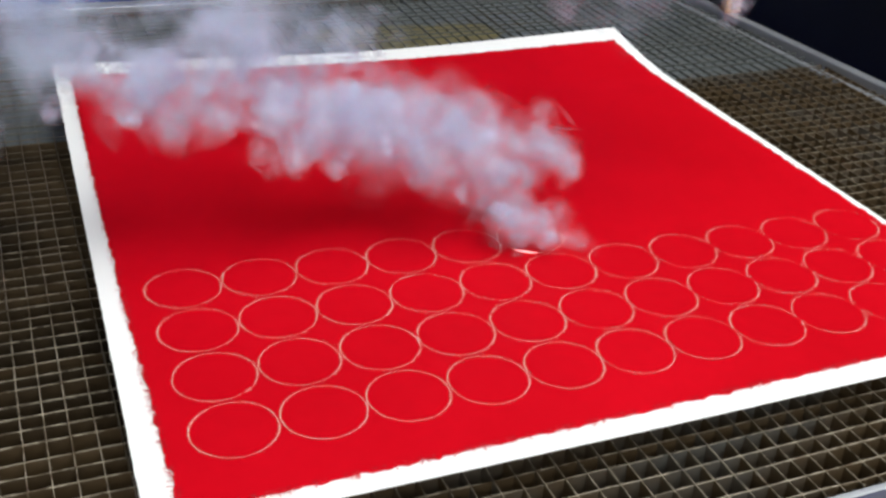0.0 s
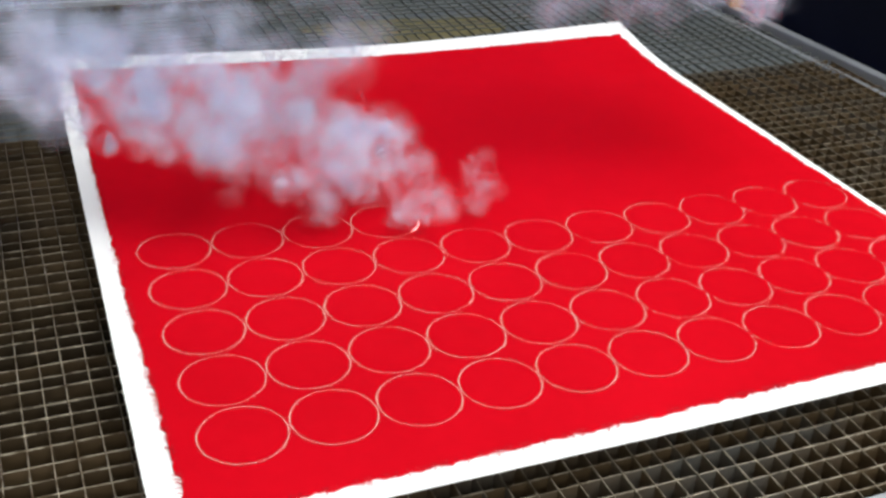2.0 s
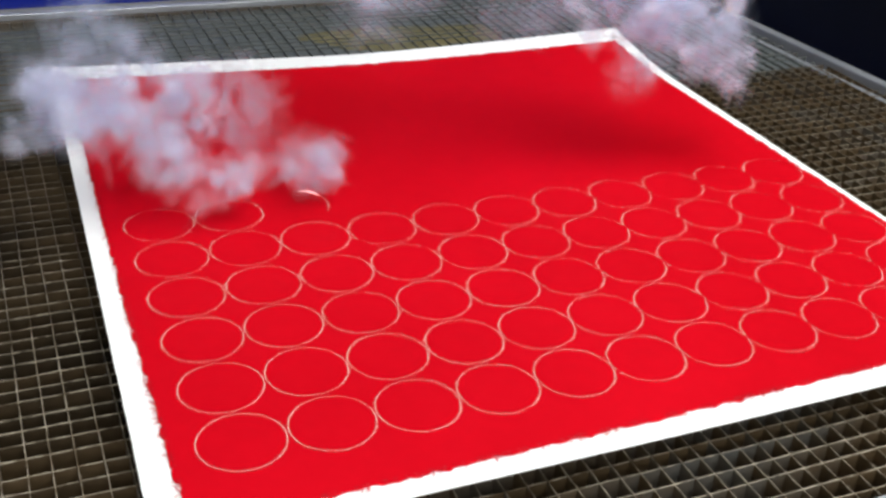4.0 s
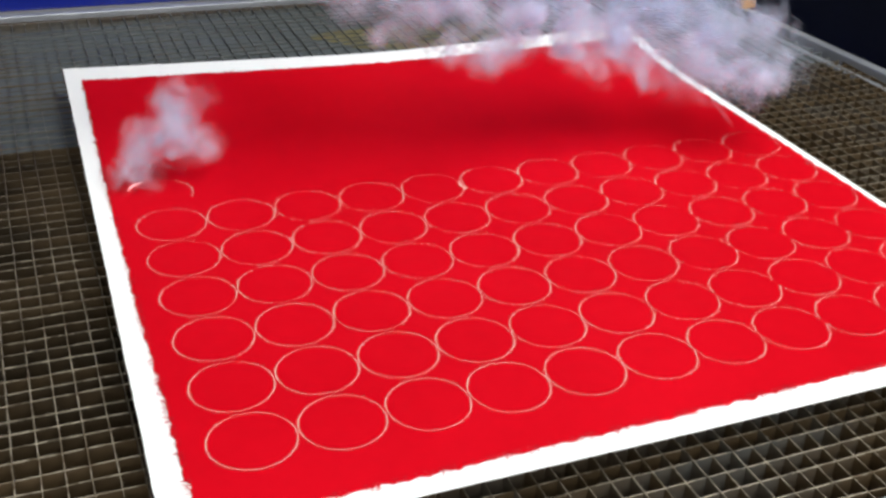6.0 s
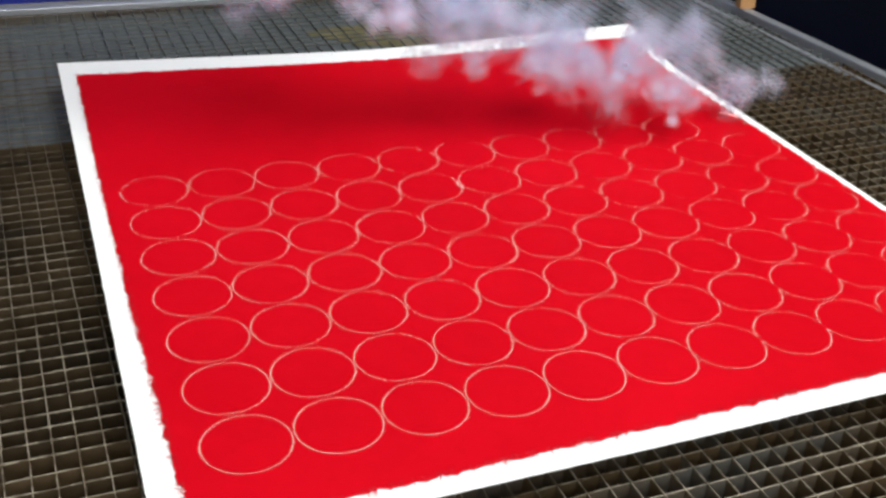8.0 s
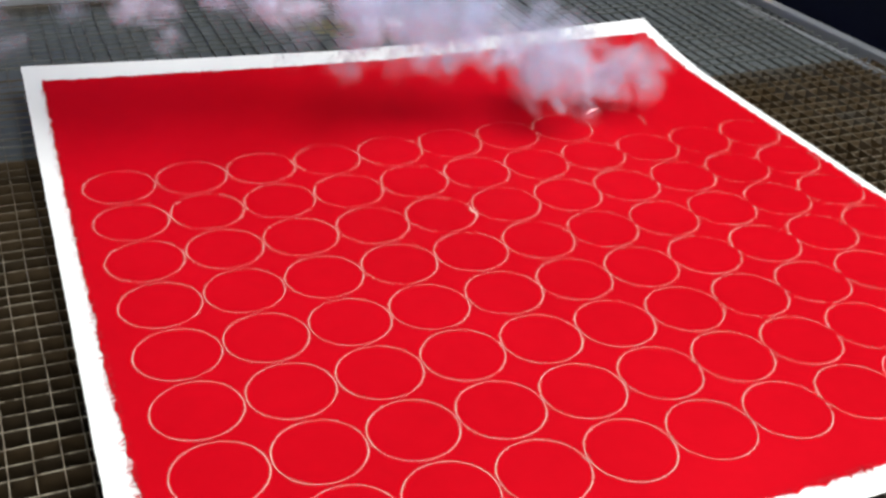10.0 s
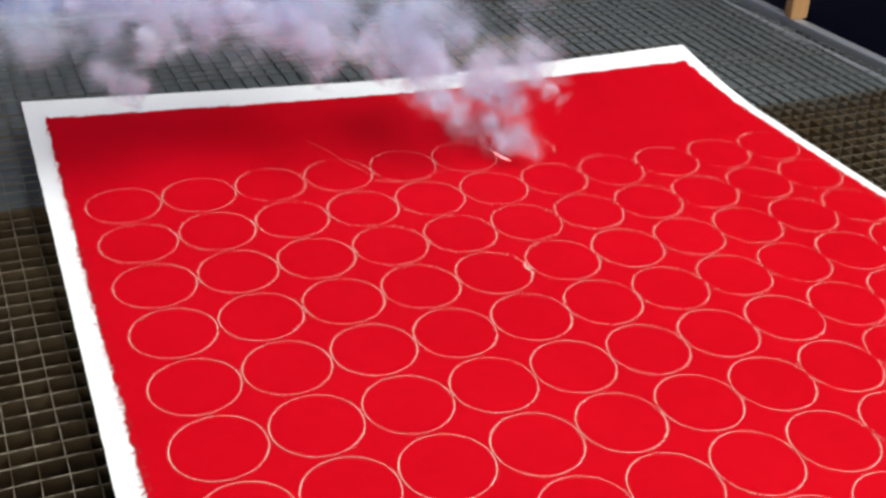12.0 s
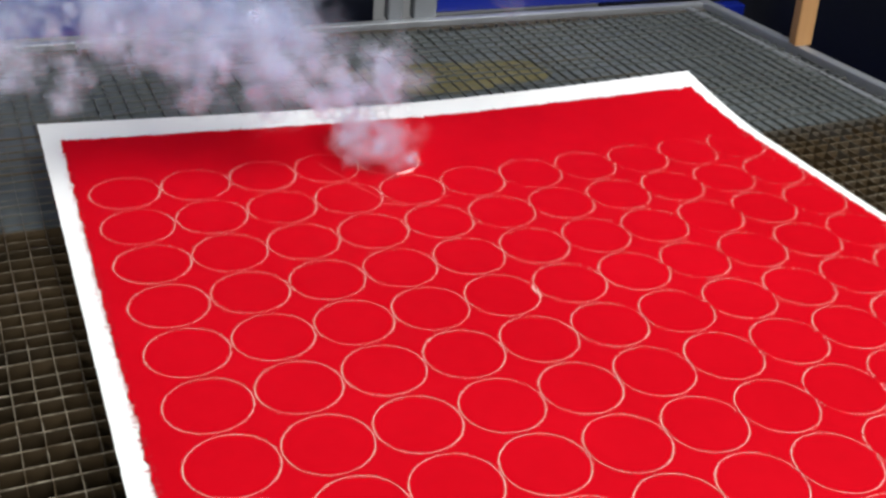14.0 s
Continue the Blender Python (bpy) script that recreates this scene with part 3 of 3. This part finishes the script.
for j in range(2, ROWS_CUT):
    plume = empty("smoke_plume", "pale lavender smoke rising in torn puffs from the cut", "smoke", "smoke from the cutting", (0.0, j * P, 0.0))
    for i in range(COLS):
        begin = row_start(j) + LAP * i
        if begin > 13.98 or begin < -2.4:
            continue
        x, y = centre(i, 0)
        for k in range(MANY + HAZE):
            thick, stem, loose = k < MANY, k % 6 == 3, k % 6 in (0, 2, 4)
            f = (k + sr.uniform(0.1, 0.9)) / MANY if thick else (k - MANY + 0.5) / HAZE
            born = begin + LAP * f
            a = START + 2 * math.pi * f
            size = (sr.uniform(0.009, 0.013) if stem else sr.uniform(0.022, 0.034) if loose else sr.uniform(0.014, 0.025)) if thick else sr.uniform(0.030, 0.048)
            o = new("puff", sr.choice((MIDDLE_PUFFS if loose else THICK_PUFFS) if thick else THIN_PUFFS))
            o.parent = plume
            o["kind"] = "stuff"
            o.scale = (size, size, size)
            start = Vector((x + 0.0218 * math.cos(a), y + 0.0218 * math.sin(a), size * 0.7))
            if thick:
                jet = Vector((sr.gauss(0.0, 0.008) + 0.032 * gust(born, 5.0, j), sr.gauss(0.012, 0.006) + 0.016 * gust(born, 4.0, j + 20), sr.uniform(0.004, 0.016) if stem else sr.uniform(0.012, 0.040) + 0.026 * gust(born, 6.0, j + 40)))
                drift = Vector((sr.gauss(-0.070, 0.013) + 0.06 * gust(born, 2.5, j + 60), sr.gauss(0.060, 0.012) + 0.03 * gust(born, 3.0, j + 80), (0.11 if stem else sr.uniform(0.045, 0.070)) + 0.04 * gust(born, 3.0, j + 100)))
                leave = 0.85 + 0.7 * gust(born, 3.0, j + 120) + sr.uniform(-0.12, 0.12)
            else:
                born += 0.22
                start += Vector((-0.01, 0.02, 0.03))
                jet = Vector((sr.gauss(-0.01, 0.02), sr.gauss(0.02, 0.015), sr.uniform(0.0, 0.04)))
                drift = Vector((sr.gauss(-0.06, 0.04), sr.gauss(0.075, 0.03), sr.uniform(0.03, 0.08)))
                leave = sr.uniform(0.9, 2.0)
            waft = Vector((sr.gauss(0, 0.016), sr.gauss(0, 0.016), abs(sr.gauss(0, 0.012))))
            puffs.append((o, born, start, jet, drift, waft, leave, [sr.uniform(0, 360) for _ in range(3)], [sr.uniform(-60, 60) for _ in range(3)]))


# ---- all that moves ----
def motions():
    for o, t, (x, y, z) in late_arcs:
        rows = [(0.0, pose(x, y, z - 0.0009)), (t - 0.034, pose(x, y, z - 0.0009)), (t, pose(x, y, z)), (14.0, pose(x, y, z))]
        if t <= 0.04:
            rows = [(0.0, pose(x, y, z)), (14.0, pose(x, y, z))]
        elif t >= 13.97:
            rows = [(0.0, pose(x, y, z - 0.0009)), (13.93, pose(x, y, z - 0.0009)), (14.0, pose(x, y, z))]
        walk(o, rows)
    t = row_start(5) + 5 * LAP
    walk(nick, [(0.0, pose(0, 0, -0.0009)), (t, pose(0, 0, -0.0009)), (t + 0.04, pose(0, 0, 0)), (14.0, pose(0, 0, 0))])
    for o in (scorch, scorch_tail):
        walk(o, [(0.0, pose(0, 0, -0.0009)), (11.6, pose(0, 0, -0.0009)), (11.67, pose(0, 0, 0)), (14.0, pose(0, 0, 0))])
    rows = []
    turn = 0.0
    for n in range(0, 421):
        t = n / 30
        j = math.floor((t - FIRST) / ROWTIME)
        i = math.floor((t - row_start(j)) / LAP)
        if i < COLS:
            x, y = centre(i, j)
            turn = -30 + 360 * ((t - row_start(j)) / LAP - i)
            rows.append((t, pose(x, y, lift(i, j) + 0.0004, 0, 0, turn)))
        else:
            x, y = centre(COLS - 1 if i == COLS else 0, j if i == COLS else j + 1)
            rows.append((t, pose(x, y, -0.006, 0, 0, turn)))
    walk(spot, rows)
    for o, x, y, t0, t1 in ((flare, 3.98 * P, 7.8 * P, 11.57, 11.63), (second_flare, 0.05 * P, 9.55 * P, 13.07, 13.17)):
        walk(o, [(0.0, pose(x, y, -0.3)), (t0 - 0.034, pose(x, y, -0.3)), (t0, pose(x, y, 0.0)), (t1, pose(x + 0.004, y, 0.002)), (t1 + 0.034, pose(x, y, -0.3)), (14.0, pose(x, y, -0.3))])
    for o, born, start, jet, drift, waft, leave, tilt, spin in puffs:
        def at(age):
            age = max(age, 0.0)
            p = start + jet * (1 - math.exp(-age / 0.09)) + drift * age + waft * age ** 1.5
            gone = max(0.0, age - leave)
            p.z = min(p.z + 0.22 * gone ** 1.8, 1.2)
            p.y = min(p.y + 0.06 * gone + 0.5 * max(0.0, gone - 1.2) ** 2, 2.6 - start.y)
            return pose(*p, *(a + s * min(age, 3.0) for a, s in zip(tilt, spin)))
        wait = pose(start.x, start.y, -0.32, *tilt)
        if born > 0.04:
            rows = [(0.0, wait)]
            if born - 0.034 > 0.04:
                rows.append((born - 0.034, wait))
        else:
            rows = [(0.0, at(-born))]
        for age in (0.0, 0.05, 0.11, 0.2, 0.35, 0.6, 0.9, 1.3, 1.8, 2.4, 3.2, 4.2):
            t = born + age
            if 0.04 < t < 13.95:
                rows.append((t, at(age)))
        if born < 14.0:
            rows.append((14.0, at(14.0 - born)))
        else:
            rows.append((14.0, wait))
        walk(o, rows)


motions()
